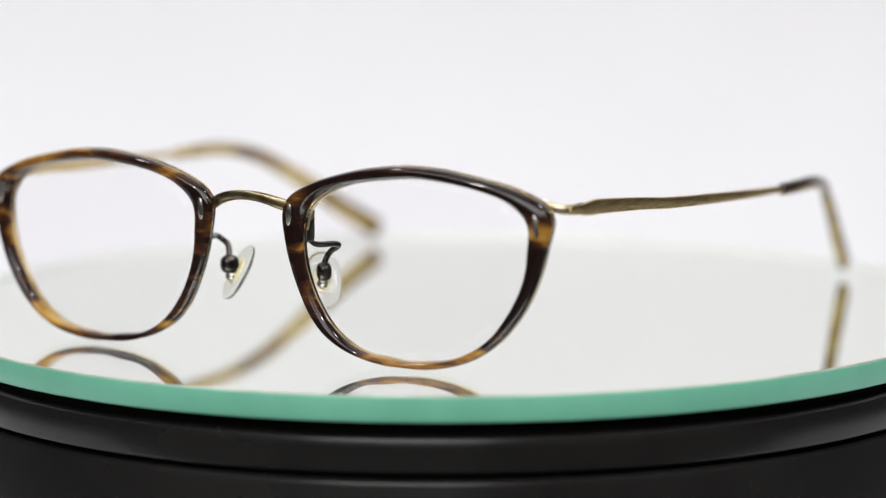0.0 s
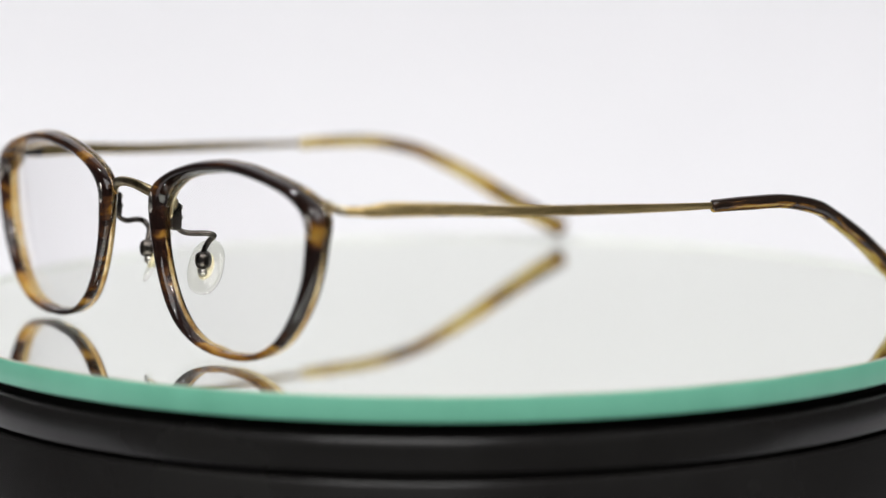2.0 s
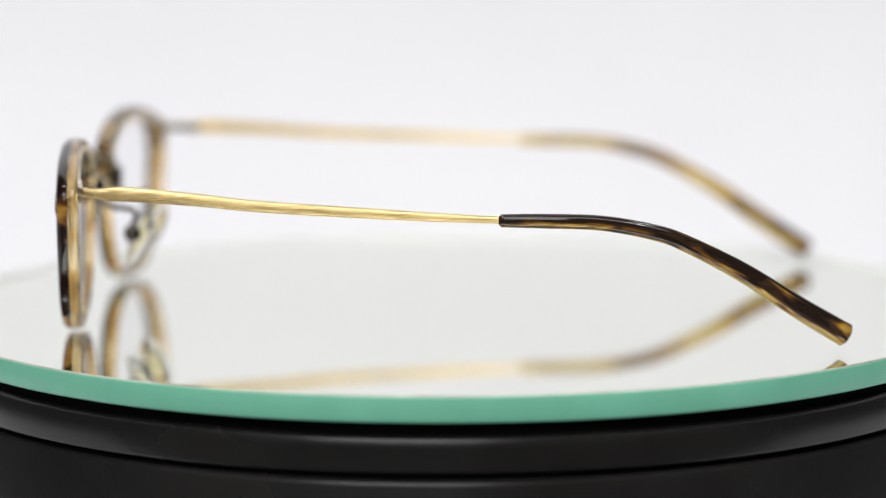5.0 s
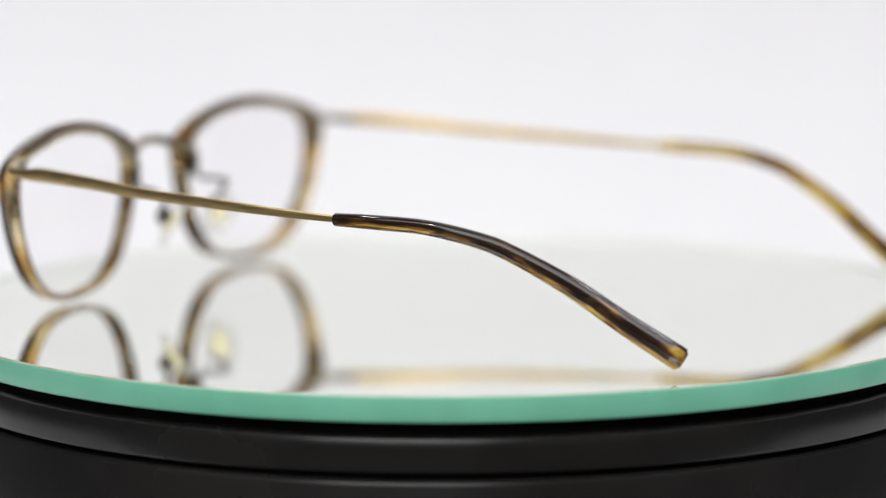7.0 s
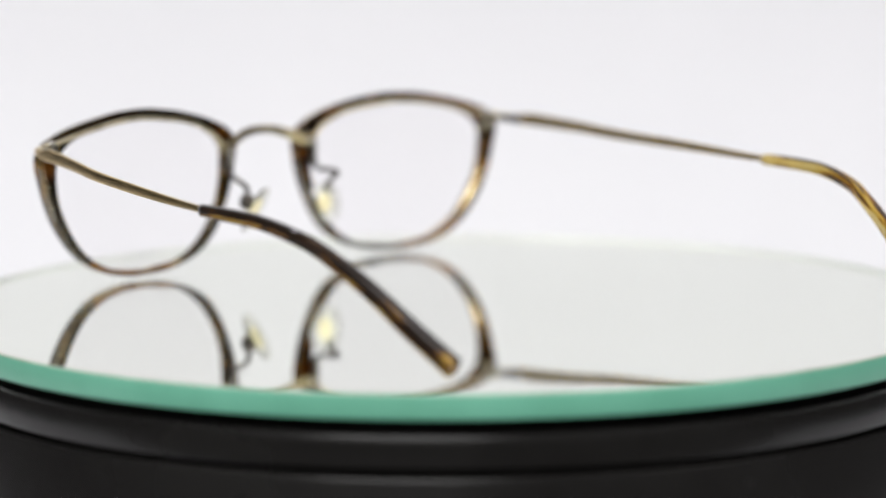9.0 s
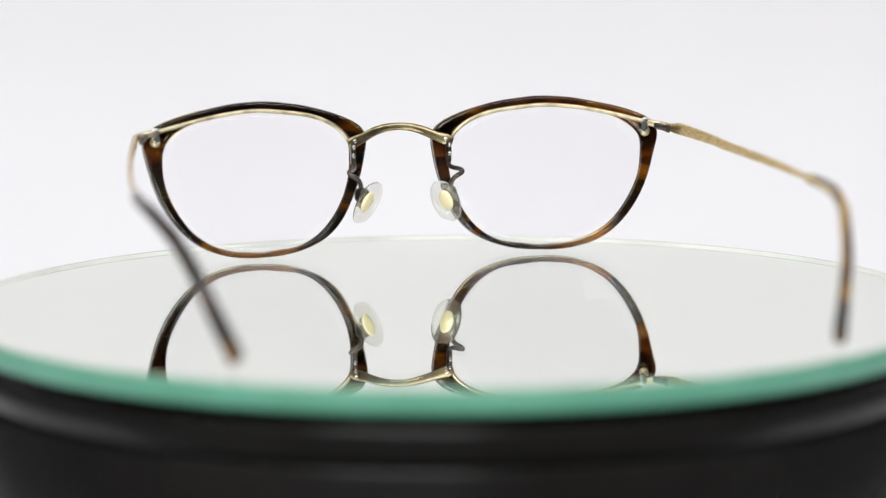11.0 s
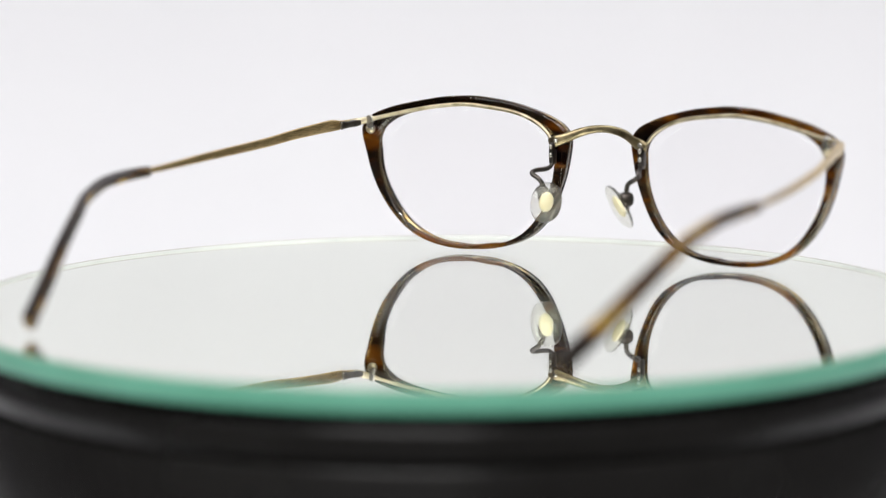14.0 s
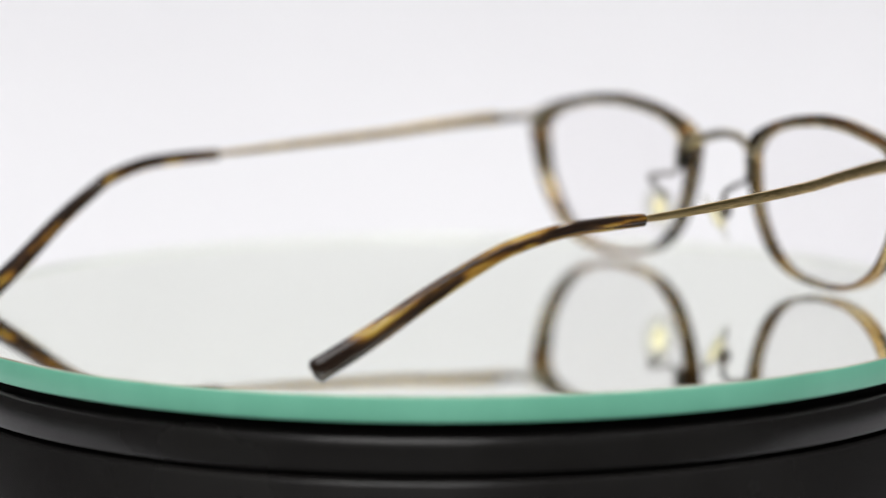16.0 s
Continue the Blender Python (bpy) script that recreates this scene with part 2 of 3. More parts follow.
def thing(name, label, category, group="", kind=""):
    return tagged(new(name), label, category, group, kind)


def spline(knots, steps):
    """Points of a Catmull-Rom curve through rows of numbers."""
    k = [np.array(q, float) for q in knots]
    k = [2 * k[0] - k[1]] + k + [2 * k[-1] - k[-2]]
    out = []
    for a, b, c, d in zip(k, k[1:], k[2:], k[3:]):
        for i in range(steps):
            t = i / steps
            out.append(0.5 * (2 * b + (c - a) * t + (2 * a - 5 * b + 4 * c - d) * t * t + (3 * b - a - 3 * c + d) * t ** 3))
    out.append(k[-2])
    return out


def ring_values(values, n):
    """A closed smooth curve through values at even steps, sampled n times."""
    v = np.array(values, float)
    out = []
    for i in range(n):
        x = i * len(v) / n
        j, t = int(x), x - int(x)
        a, b, c, d = (v[(j + o) % len(v)] for o in (-1, 0, 1, 2))
        out.append(0.5 * (2 * b + (c - a) * t + (2 * a - 5 * b + 4 * c - d) * t * t + (3 * b - a - 3 * c + d) * t ** 3))
    out = np.array(out)
    for _ in range(max(1, n // 48)):
        out = 0.5 * out + 0.25 * (np.roll(out, 1) + np.roll(out, -1))
    return list(out)


def swept(name, rows, sides=14, power=2.0, steps=6, closed=False, up=(0, 0, 1)):
    """A bar along rows of (x, y, z, half height, half width) in millimetres; ends are capped and rounded."""
    pts = rows if closed else spline(rows, steps)
    n = len(pts)
    verts, faces = [], []
    if not closed:
        first, last = pts[0].copy(), pts[-1].copy()
        d0, d1 = pts[0][:3] - pts[1][:3], pts[-1][:3] - pts[-2][:3]
        d0, d1 = d0 / np.linalg.norm(d0), d1 / np.linalg.norm(d1)
        first[:3] += d0 * 0.45 * min(first[3:5])
        last[:3] += d1 * 0.45 * min(last[3:5])
        first[3:5] *= 0.62
        last[3:5] *= 0.62
        pts = [first] + list(pts) + [last]
        n = len(pts)
    for i, q in enumerate(pts):
        a = pts[(i - 1) % n] if closed or i else pts[i]
        b = pts[(i + 1) % n] if closed or i < n - 1 else pts[i]
        t = Vector(b[:3] - a[:3]).normalized()
        side = t.cross(Vector(up)).normalized()
        top = side.cross(t).normalized()
        for s in range(sides):
            w = 2 * math.pi * s / sides
            cs, sn = math.cos(w), math.sin(w)
            e = 2.0 / power
            x = math.copysign(abs(cs) ** e, cs) * q[4]
            y = math.copysign(abs(sn) ** e, sn) * q[3]
            verts.append((Vector(q[:3]) + side * x + top * y) * 0.001)
    for i in range(n if closed else n - 1):
        for s in range(sides):
            j, r = (i + 1) % n, (s + 1) % sides
            faces.append((i * sides + s, i * sides + r, j * sides + r, j * sides + s))
    if not closed:
        faces.append(tuple(range(sides)))
        faces.append(tuple((n - 1) * sides + s for s in range(sides)))
    me = mesh_of(name, verts, faces)
    run = [0.0]
    for a, b in zip(pts, pts[1:]):
        run.append(run[-1] + float(np.linalg.norm(b[:3] - a[:3])) * 0.001)
    layer = me.uv_layers.new(name="along")
    for poly in me.polygons:
        around = [me.loops[li].vertex_index % sides for li in poly.loop_indices]
        wrap = max(around) - min(around) > sides // 2
        for li, w in zip(poly.loop_indices, around):
            layer.data[li].uv = (run[me.loops[li].vertex_index // sides], (w + (sides if wrap and w < sides // 2 else 0)) / sides)
    return me


def lathe(name, profile, sides=160):
    """A turned body from (radius, z) in millimetres, open at its axis unless a radius is 0."""
    verts, faces = [], []
    for r, z in profile:
        for s in range(sides):
            w = 2 * math.pi * s / sides
            verts.append((r * 0.001 * math.cos(w), r * 0.001 * math.sin(w), z * 0.001))
    for i in range(len(profile) - 1):
        for s in range(sides):
            q = (s + 1) % sides
            faces.append((i * sides + s, i * sides + q, (i + 1) * sides + q, (i + 1) * sides + s))
    return verts, faces, sides


def turned(name, profile, sides=160, cap_first=False, cap_last=False, smooth=False):
    verts, faces, n = lathe(name, profile, sides)
    if cap_first:
        faces.append(tuple(range(n)))
    if cap_last:
        faces.append(tuple((len(profile) - 1) * n + s for s in range(n)))
    me = mesh_of(name, verts, faces, True)
    me.set_sharp_from_angle(angle=radians(28))
    return me


def blob(name, centre, size, turn=(0, 0, 0), power=2.0, rings=14, sides=22):
    """A rounded lump with half sizes in millimetres; power above 2 makes it boxier."""
    verts, faces = [], []
    e = 2.0 / power
    rot = Euler([radians(a) for a in turn]).to_matrix()
    sgn = lambda v: math.copysign(abs(v) ** e, v)
    for i in range(rings + 1):
        la = -math.pi / 2 + math.pi * (i + 0.02) / (rings + 0.04)
        for s in range(sides):
            lo = 2 * math.pi * s / sides
            v = Vector((size[0] * sgn(math.cos(la)) * sgn(math.cos(lo)), size[1] * sgn(math.cos(la)) * sgn(math.sin(lo)),
                        size[2] * sgn(math.sin(la))))
            verts.append((Vector(centre) + rot @ v) * 0.001)
    for i in range(rings):
        for s in range(sides):
            q = (s + 1) % sides
            faces.append((i * sides + s, i * sides + q, (i + 1) * sides + q, (i + 1) * sides + s))
    faces += [tuple(range(sides)), tuple(rings * sides + s for s in range(sides))]
    return mesh_of(name, verts, faces)


# ---- the studio ----
def build_room():
    def slab(name, lo, hi, label):
        verts = [(x, y, z) for x in (lo[0], hi[0]) for y in (lo[1], hi[1]) for z in (lo[2], hi[2])]
        faces = [(0, 1, 3, 2), (4, 6, 7, 5), (0, 4, 5, 1), (2, 3, 7, 6), (0, 2, 6, 4), (1, 5, 7, 3)]
        me = mesh_of(name, verts, faces, False)
        me.materials.append(WALL)
        return tagged(new(name, me), label, "wall", kind="structure")
    slab("floor", (-2.2, -2.6, -0.92), (2.2, 2.0, -0.82), "plain grey studio floor")
    slab("wall_north", (-2.2, 2.0, -0.82), (2.2, 2.1, 1.9), "plain grey painted studio wall")
    slab("wall_south", (-2.2, -2.7, -0.82), (2.2, -2.6, 1.9), "plain grey painted studio wall")
    slab("wall_east", (2.2, -2.7, -0.82), (2.3, 2.1, 1.9), "plain grey painted studio wall")
    slab("wall_west", (-2.3, -2.7, -0.82), (-2.2, 2.1, 1.9), "plain grey painted studio wall")
    slab("ceiling", (-2.3, -2.7, 1.9), (2.3, 2.1, 2.0), "plain grey painted studio ceiling")


def build_backdrop():
    """A white paper sweep: table, curve and wall in one sheet with thickness."""
    prof = [(-0.125, -0.070)]
    for i in range(13):
        a = math.pi / 2 * i / 12
        prof.append((0.20 + 0.12 * math.sin(a), 0.050 - 0.12 * math.cos(a)))
    prof.append((0.32, 1.1))
    n = len(prof)
    verts, faces = [], []
    for off in (0.0, 0.004):
        for x in (-0.36, 0.36):
            for i, (y, z) in enumerate(prof):
                a = math.pi / 2 * min(max((i - 1) / 12, 0), 1)
                verts.append((x, y + off * math.sin(a), z - off * math.cos(a)))
    for i in range(n - 1):
        faces.append((i, i + 1, n + i + 1, n + i))
        faces.append((2 * n + i, 3 * n + i, 3 * n + i + 1, 2 * n + i + 1))
    me = mesh_of("backdrop", verts, faces)
    me.materials.append(PAPER)
    tagged(new("backdrop", me), "seamless white paper sweep behind the turntable", "backdrop", kind="structure")
    table = thing("table", "dark laminate table under the white paper sweep", "table")
    top = [(x, y, z) for x in (-1.1, 1.1) for y in (-0.42, 0.195) for z in (-0.115, -0.0745)]
    box = [(0, 1, 3, 2), (4, 6, 7, 5), (0, 4, 5, 1), (2, 3, 7, 6), (0, 2, 6, 4), (1, 5, 7, 3)]
    part("tabletop", mesh_of("tabletop", top, box, False), DARK, table)
    for x in (-1.02, 1.02):
        for y in (-0.36, 0.08):
            leg = [(x + a, y + b, z) for a in (-0.03, 0.03) for b in (-0.03, 0.03) for z in (-0.82, -0.115)]
            part("leg", mesh_of("leg", leg, box, False), DARK, table)


def build_turntable():
    base = thing("turntable", "glossy black plastic turntable base under a mirror disc", "turntable")
    part("platter", turned("platter", [(30, -7.6), (104.4, -7.6), (104.5, -7.4), (104.5, -5.3), (104.4, -5.1), (30, -5.1)]), GAP_SHADE, base,
         "matte black platter wall with the gap's shade in its colour")
    part("top_ring", turned("top_ring", [(60, -7.6), (104.6, -7.6), (105.4, -7.8), (106.0, -8.3), (106.3, -9.1), (106.4, -10.2), (106.5, -13.8),
                                         (106.3, -14.4), (105.7, -14.8), (60, -14.8)]), PLASTIC, base, "satin black rim ring")
    part("groove", turned("groove", [(60, -14.8), (104.4, -14.8), (104.4, -15.8), (60, -15.8)]), GAP_SHADE, base)
    part("housing", turned("housing", [(60, -15.8), (106.3, -15.8), (107.0, -16.1), (107.3, -16.9), (107.8, -64.0), (106.6, -66.0),
                                       (60, -66.0)]), PLASTIC, base)
    for i in range(4):
        w = math.pi / 4 + i * math.pi / 2
        part("foot", blob("foot", (90 * math.cos(w), 90 * math.sin(w), -67.8), (7, 7, 2.2), power=5), PLASTIC, base)
    return base


def build_disc():
    disc = thing("mirror_disc", "round mirror glass disc with a ground green edge on the turntable", "mirror disc")
    part("glass_face", turned("glass_face", [(107.85, 0.0), (54, 0.0), (0.01, 0.0)], 240), DISC_GLASS, disc, "clear polished glass face")
    part("glass_edge", turned("glass_edge", [(108.13, -0.24), (108.2, -0.34), (108.25, -0.6), (108.25, -4.5), (108.15, -4.8), (107.9, -5.0)], 240),
         EDGE, disc, "translucent sea-green ground glass edge")
    part("arris", turned("arris", [(107.85, 0.0), (108.0, -0.08), (108.13, -0.24)], 240), ARRIS, disc, "thin arris of the glass edge with its tan reflection painted on")
    # Added white lip: the lit-through inner wall of the glass edge.
    part("bevel", turned("bevel", [(107.80, -0.11), (107.78, -0.3), (107.76, -0.636)], 240), BACKLIT_WALL, disc, "inner wall of the glass edge, painted white as if lit through")
    # Added thin ring: paints the arris line as it shows through the glass.
    part("arris_line", turned("arris_line", [(107.82, -0.004), (107.80, -0.11)], 240), ARRIS, disc, "fine grey line inside the glass edge")
    part("silvering", turned("silvering", [(107.75, -0.64), (54, -0.64), (0.01, -0.64)], 240), MIRROR, disc, "silvered mirror film under the glass face")
    return disc


# ---- the eyeglasses: x to the wearer's right, y forward, z up, origin under the bridge ----
OUTER = [24.61, 26.6, 29.4, 26.5, 23.55, 21.5, 20.45, 19.9, 20.0, 20.45, 21.7, 23.6, 26.52, 29.44, 27.34,
         25.4, 24.07, 23.4, 22.55, 21.22, 19.91, 19.06, 18.41, 18.55, 18.95, 19.7, 20.65, 21.4, 22.2, 23.25]
INNER = [22.11, 23.23, 24.18, 22.7, 20.35, 18.55, 17.45, 17.05, 17.05, 17.45, 18.65, 20.57, 22.64, 24.11, 23.32,
         22.35, 21.49, 20.79, 20.24, 19.57, 18.61, 17.36, 17.17, 16.99, 17.44, 18.09, 18.74, 19.42, 19.96, 20.86]
MID_X, MID_Z = 35.0, 18.5


SET = {1: 1.15, -1: 0.0}


def back_of(x):
    """The y of the front's rear face, which bows back towards its ends."""
    return 3.9 - 4.9 * (x / 60.0) ** 2


def depth_at(x):
    """The front's thickness, a little more at its ends."""
    return 3.3 + 0.9 * (x / 60.0) ** 2


def outline(values, n, grow=0.0, shift=0.0):
    return [(MID_X + shift * (0.5 + 0.6 * math.cos(2 * math.pi * i / n)) + (r + grow) * math.cos(2 * math.pi * i / n), MID_Z + (r + grow) * math.sin(2 * math.pi * i / n))
            for i, r in enumerate(ring_values(values, n))]


def build_rim(side, name, section):
    """One layer of the laminated rim: its section across (0 inside, 1 outside) and through (0 back, 1 front)."""
    n = 150
    verts, faces = [], []
    k = len(section)
    for i, ((ox, oz), (ix, iz)) in enumerate(zip(outline(OUTER, n, 0, SET[side]), outline(INNER, n, 0, SET[side]))):
        if side < 0:
            ox += 0.75 * max(0.0, math.cos(2 * math.pi * i / n - 0.3)) ** 4  # this corner stands out a little further
        for across, deep in section:
            under = min(1.0, max(0.0, (33.0 - oz) / 8.0)) * max(0.0, 0.85 - deep) * 0.2
            across = across - under * max(0.0, across - 0.4) / 0.6
            bevel = min(1.0, max(0.0, (iz - 24.0) / 8.0)) * min(1.0, max(0.0, (deep - 0.3) / 0.4))  # the lens opening flares forward under the brow
            across = 1.0 - (1.0 - across) * (1.0 - 0.28 * bevel)
            x, z = ix + (ox - ix) * across, iz + (oz - iz) * across
            high = min(1.0, max(0.0, (z - 4.0) / 26.0))
            brow = 0.55 * across * min(1.0, max(0.0, (59.0 - x) / 10.0))
            z -= 0.17 * depth_at(x) * high * (deep + (1.0 - deep) * brow)  # the opening leans: its face sits lower than its back
            verts.append(Vector((side * x, back_of(x) + depth_at(x) * deep, z)) * 0.001)
    for i in range(n):
        for s in range(k):
            j, r = (i + 1) % n, (s + 1) % k
            faces.append((i * k + s, i * k + r, j * k + r, j * k + s))
    return mesh_of(name, verts, faces)


FRONT_LAYER = [(-0.02, 0.505), (0.25, 0.50), (0.5, 0.50), (0.75, 0.50), (1.0, 0.505), (1.0, 0.62), (0.975, 0.74), (0.92, 0.85), (0.84, 0.935), (0.74, 0.985),
               (0.62, 1.015), (0.5, 1.025), (0.38, 1.015), (0.26, 0.985), (0.16, 0.935), (0.08, 0.85), (0.025, 0.74), (0.0, 0.62)]
BACK_LAYER = [(0.0, 0.24), (0.04, 0.13), (0.11, 0.05), (0.22, 0.005), (0.5, -0.012), (0.78, 0.005), (0.89, 0.05), (0.96, 0.13), (1.0, 0.24), (1.0, 0.495),
              (0.75, 0.49), (0.5, 0.49), (0.25, 0.49), (0.0, 0.495)]


def build_lens(side):
    n, rings = 72, 8
    verts, faces = [], []
    edge = outline(INNER, n, 0.25, SET[side])
    mid = MID_X + SET[side]
    for face in (0.0, 1.5):
        for j in range(1, rings + 1):
            f = j / rings
            for x, z in edge:
                px, pz = mid + (x - mid) * f, MID_Z + (z - MID_Z) * f
                verts.append(Vector((side * px, back_of(px) + 0.55 + face + 1.1 * (1 - f * f), pz)) * 0.001)
        verts.append(Vector((side * mid, back_of(mid) + 0.55 + face + 1.1, MID_Z)) * 0.001)
    half = n * rings + 1
    for b in (0, half):
        for j in range(rings - 1):
            for i in range(n):
                q = (i + 1) % n
                faces.append((b + j * n + i, b + j * n + q, b + (j + 1) * n + q, b + (j + 1) * n + i))
        for i in range(n):
            faces.append((b + half - 1, b + (i + 1) % n, b + i))
    e = (rings - 1) * n
    for i in range(n):
        q = (i + 1) % n
        faces.append((e + i, e + q, half + e + q, half + e + i))
    return mesh_of("lens", verts, faces)


def build_rim_wire(side):
    """The metal lining shows along the top of the lens, from the endpiece to the bridge."""
    n = 120
    edge = outline(INNER, n, 0.35, SET[side])
    rows = []
    corner = np.array((59.8, 31.9))
    for i in range(9, 57, 2):
        x, z = edge[i]
        near = min(1.0, max(0.0, (21 - i) / 12.0)) ** 1.4  # it leaves the lens and runs straight to the endpiece
        x, z = x + (corner[0] - x) * near, z + (corner[1] - z) * near
        fade = min(1.0, (59 - i) / 14)
        rows.append(np.array((side * x, back_of(x) - 0.05 - 0.15 * near, z, 0.3 + 0.15 * fade, 0.3 + 0.22 * fade)))
    return swept("rim_wire", rows, sides=8, steps=2, up=(0, 1, 0))


def build_eyeglasses():
    specs = thing("eyeglasses", "tortoiseshell acetate eyeglasses with antique gold temples, open on a mirror disc", "eyeglasses")
    for side in (1, -1):
        rim = part("rim", build_rim(side, "rim", FRONT_LAYER), ACETATE, specs, "glossy dark tortoiseshell acetate rim")
        part("back_layer", build_rim(side, "back_layer", BACK_LAYER), HONEY, rim, "translucent honey acetate layer")
        part("rim_wire", build_rim_wire(side), PALE_GOLD, specs, "thin pale gold rim lining")
        lens = part("lens", build_lens(side), LENS, specs, "clear demo lens")
        lens.visible_shadow = False
        # rivets on the face and behind
        part("face_rivet", blob("face_rivet", (side * 60.0, back_of(60) + depth_at(60) + 0.03, 28.0), (0.62, 0.3, 2.3), (0, side * -9, 0)), SILVER,
             specs, "silver drop-shaped rivet")
        part("face_rivet", blob("face_rivet", (side * 9.9, back_of(10) + depth_at(10) + 0.03, 27.8), (0.62, 0.3, 2.1), (0, side * 4, 0)), SILVER,
             specs, "silver drop-shaped rivet")
        part("back_rivet", blob("back_rivet", (side * 59.6, back_of(59.6) - 0.1, 29.2), (1.25, 0.75, 1.25)), PALE_GOLD, specs, "domed pale gold rivet")
        part("back_rivet", blob("back_rivet", (side * 11.2, back_of(11.2) - 0.75, 27.9), (0.75, 0.5, 0.75)), SILVER, specs, "small domed rivet")
        # endpiece and hinge
        end = part("endpiece", swept("endpiece", [(side * 58.6, -1.0, 31.75, 0.6, 0.45), (side * 60.6, -1.35, 31.3, 0.8, 0.55), (side * 62.2, -1.7, 30.95, 0.85, 0.6),
                                                  (side * 63.4, -2.3, 30.75, 0.9, 0.65), (side * 63.9, -3.6, 30.65, 0.85, 0.6)], power=3), PALE_GOLD, specs,
                   "pale gold endpiece")
        part("strap", blob("strap", (side * 59.5, -1.35, 30.7), (0.95, 0.45, 1.9), (0, side * 8, 0), power=4), SILVER, end, "silver strap over the rivet")
        part("hinge", swept("hinge", [(side * 61.8, -2.4, 30.7, 0.7, 0.4), (side * 62.5, -4.2, 30.6, 0.85, 0.5), (side * 63.0, -6.4, 30.5, 0.8, 0.5),
                                              (side * 63.6, -8.6, 30.45, 1.05, 0.5)], power=3), GUNMETAL, end, "dark gunmetal hinge leaf")
        # temple and its tip
        flare = 76.0 if side > 0 else 71.6
        tip = 62.4 if side > 0 else 58.7
        wide = (7.8, 4.0) if side > 0 else (5.2, 2.5)
        bend = (0.4, 1.6, 3.0) if side > 0 else (0.9, 2.9, 4.8)
        at = lambda f: 64.2 + (flare - 64.2) * f + (2.1 if side > 0 else 1.3) * math.sin(math.pi * f)
        temple = part("temple", swept("temple", [(side * 63.9, -2.6, 30.65, 0.85, 0.55), (side * at(0.03), -5.2, 30.5, 0.9, 0.55),
                                                 (side * at(0.06), -7.6, 30.4, 1.2, 0.58), (side * at(0.09), -10.4, 30.5, 1.42, 0.62),
                                                 (side * at(0.14), -15.0, 30.3, 1.36, 0.64), (side * at(0.28), -26.0, 29.55, 1.2, 0.62),
                                                 (side * at(0.42), -37.0, 28.6, 1.1, 0.6), (side * at(0.70), -58.0, 27.55, 0.98, 0.58),
                                                 (side * at(0.90), -74.0, 26.8, 0.78, 0.52), (side * flare, -86.0, 26.4, 0.6, 0.5)], power=3.2), GOLD, specs,
                      "antique gold metal temple")
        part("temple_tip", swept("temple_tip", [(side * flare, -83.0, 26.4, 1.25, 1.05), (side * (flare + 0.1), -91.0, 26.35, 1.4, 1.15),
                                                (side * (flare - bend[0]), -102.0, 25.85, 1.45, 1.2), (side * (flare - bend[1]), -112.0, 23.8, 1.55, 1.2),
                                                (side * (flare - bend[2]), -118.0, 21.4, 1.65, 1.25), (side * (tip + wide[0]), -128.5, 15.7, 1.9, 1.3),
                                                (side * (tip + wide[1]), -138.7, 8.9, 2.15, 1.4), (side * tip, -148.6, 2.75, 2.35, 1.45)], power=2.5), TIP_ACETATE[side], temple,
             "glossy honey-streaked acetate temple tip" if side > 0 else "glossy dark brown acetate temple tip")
        # nose pad, its arm and mount
        arm = part("nose_pad_arm", swept("nose_pad_arm", [(side * 11.5, 3.0, 25.0, 0.45, 0.45), (side * 11.5, 2.2, 22.6, 0.45, 0.45), (side * 12.0, 0.2, 21.5, 0.58, 0.58),
                                                          (side * 13.5, -3.2, 21.3, 0.58, 0.58), (side * 13.5, -4.9, 20.7, 0.58, 0.58), (side * 11.6, -4.9, 19.4, 0.58, 0.58),
                                                          (side * 10.9, -4.2, 17.6, 0.58, 0.58), (side * 10.9, -3.9, 15.4, 0.58, 0.58)], sides=10, up=(0.3, 0.2, 1)), GUNMETAL,
                   specs, "dark metal nose pad arm")
        part("mount", blob("mount", (side * 11.7, 2.7, 24.9), (0.6, 1.25, 2.7), power=5), GUNMETAL, arm)
        for z in (26.6, 24.6):
            part("bead", blob("bead", (side * 11.7, 1.5, z), (0.45, 0.45, 0.65)), SILVER, arm, "small silver bead")
        part("pad_box", blob("pad_box", (side * 10.7, -4.1, 15.7), (1.8, 1.5, 1.8), (0, 0, side * 54), power=2.7), GUNMETAL, arm)
        part("pad_screw", blob("pad_screw", (side * 10.4, -4.0, 13.4), (1.15, 0.95, 1.0)), SILVER, arm, "round silver pad screw")
        pad = part("nose_pad", blob("nose_pad", (side * 9.5, -5.4, 14.0), (1.0, 3.75, 5.8), (0, side * -29, side * 54), power=2.3), PAD_CLEAR, specs,
                   "clear oval nose pad")
        pad.visible_shadow = False
        part("pad_core", blob("pad_core", (side * 9.6, -5.3, 14.2), (0.6, 1.75, 2.9), (0, side * -29, side * 54)), INSERT, pad, "pale gold insert plate with its glare put into the colour")
    half = [(12.6, 3.0, 27.3, 1.15, 0.45), (11.0, 3.1, 27.9, 1.4, 0.45), (9.0, 4.0, 28.6, 1.2, 0.5), (6.0, 5.7, 29.9, 1.08, 0.6), (3.0, 6.4, 30.7, 0.98, 0.65)]
    arch = [(-x, *r) for x, *r in half] + [(0, 6.6, 30.95, 0.92, 0.65)] + half[::-1]
    part("bridge", swept("bridge", arch, power=2.6), BRIDGE_GOLD, specs, "antique gold arched bridge")
    return specs


build_room()
build_backdrop()
build_turntable()
disc = build_disc()
specs = build_eyeglasses()


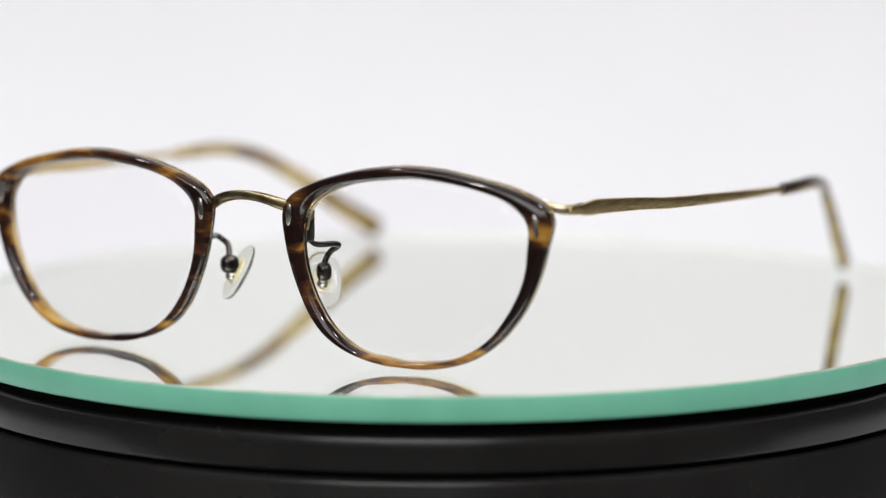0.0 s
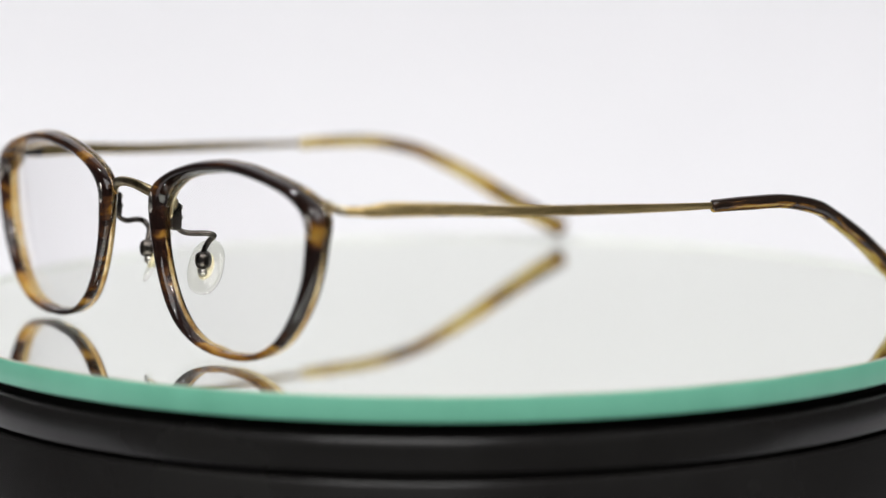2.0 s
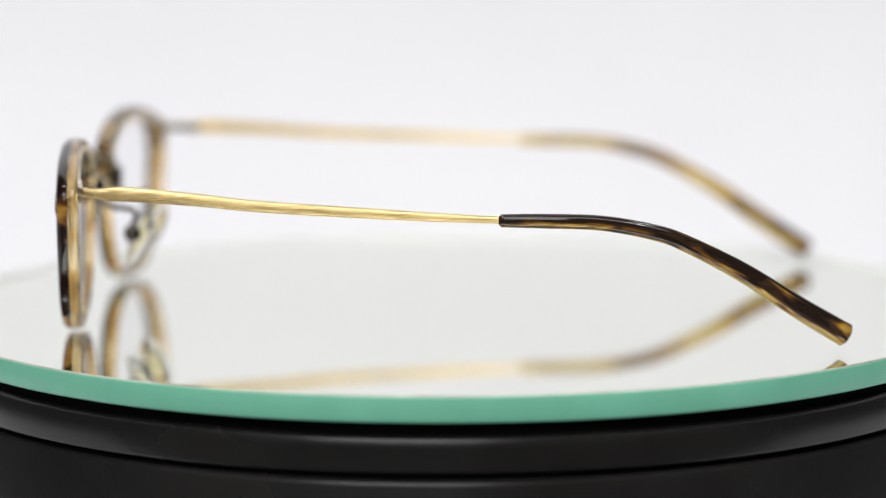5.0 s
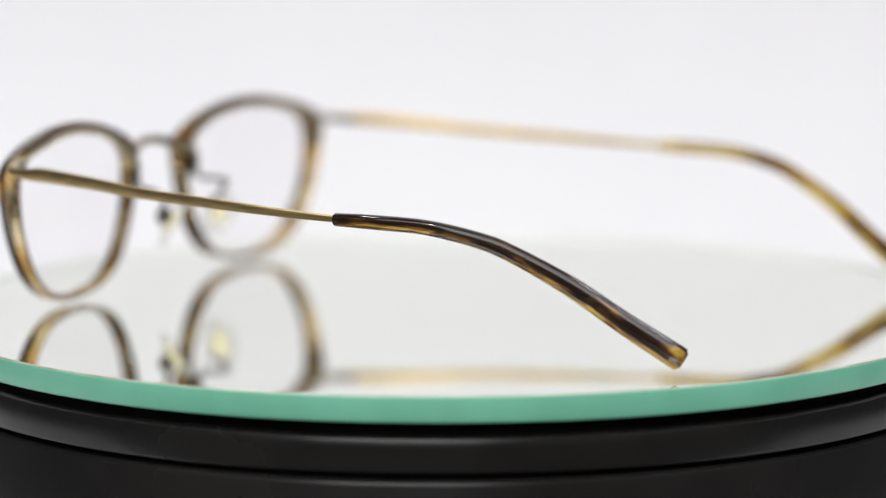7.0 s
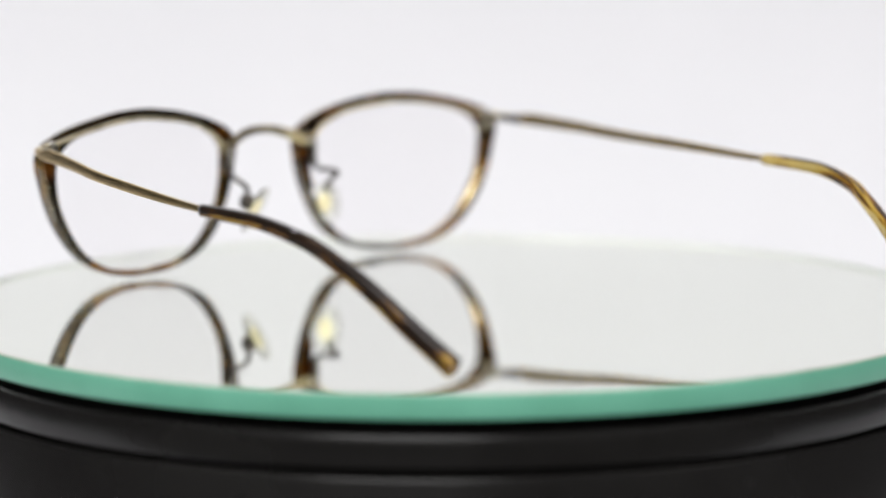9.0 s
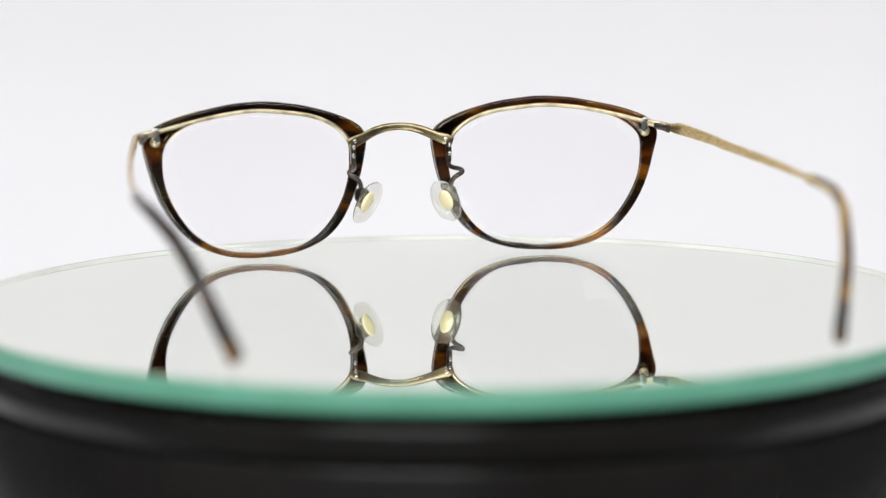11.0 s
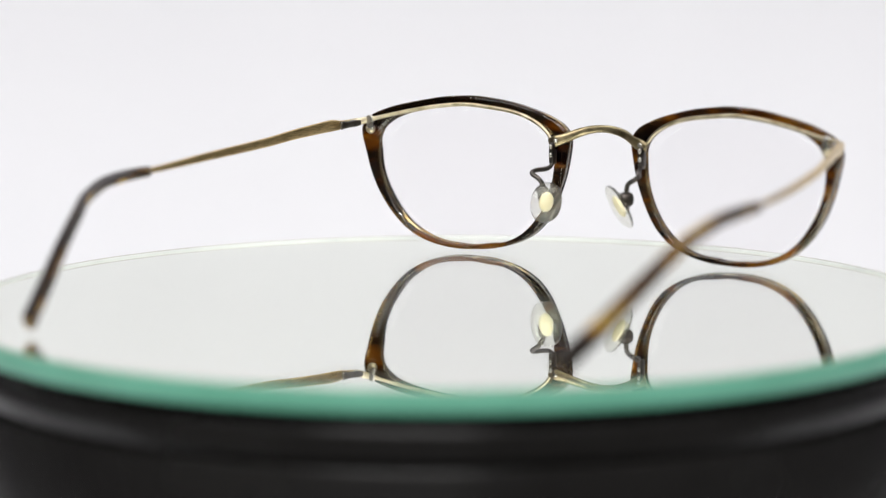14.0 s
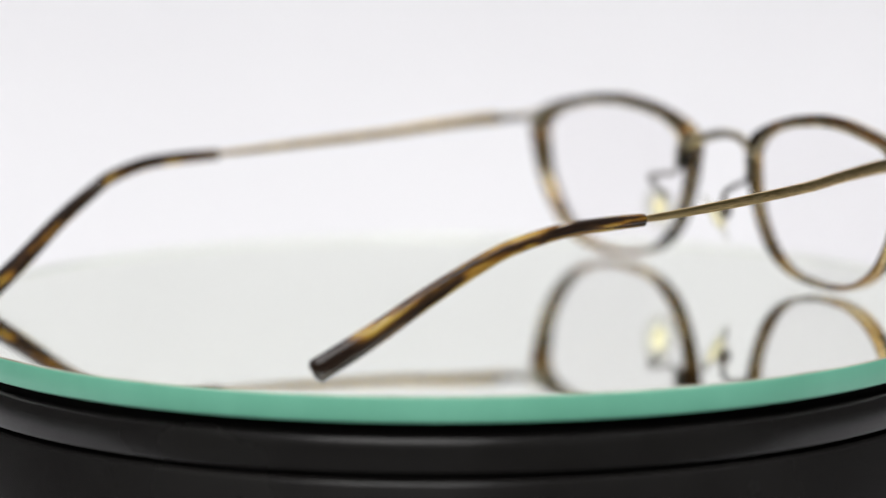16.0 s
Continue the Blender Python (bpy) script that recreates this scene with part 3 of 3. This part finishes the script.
# ---- what turns ----
def motions():
    """The disc turns clockwise at an even pace and carries the eyeglasses round."""
    rows_disc, rows_specs = [], []
    for i in range(33):
        t = i * 0.5
        turn = pose(0, 0, 0, 0, 0, -2.5175 - 12.7485 * (t - 11.8))
        rows_disc.append((t, turn))
        rows_specs.append((t, turn @ pose(-0.00195, 0.06995, 0.0, 0, 0, 3.02)))
    walk(disc, rows_disc)
    walk(specs, rows_specs)


motions()
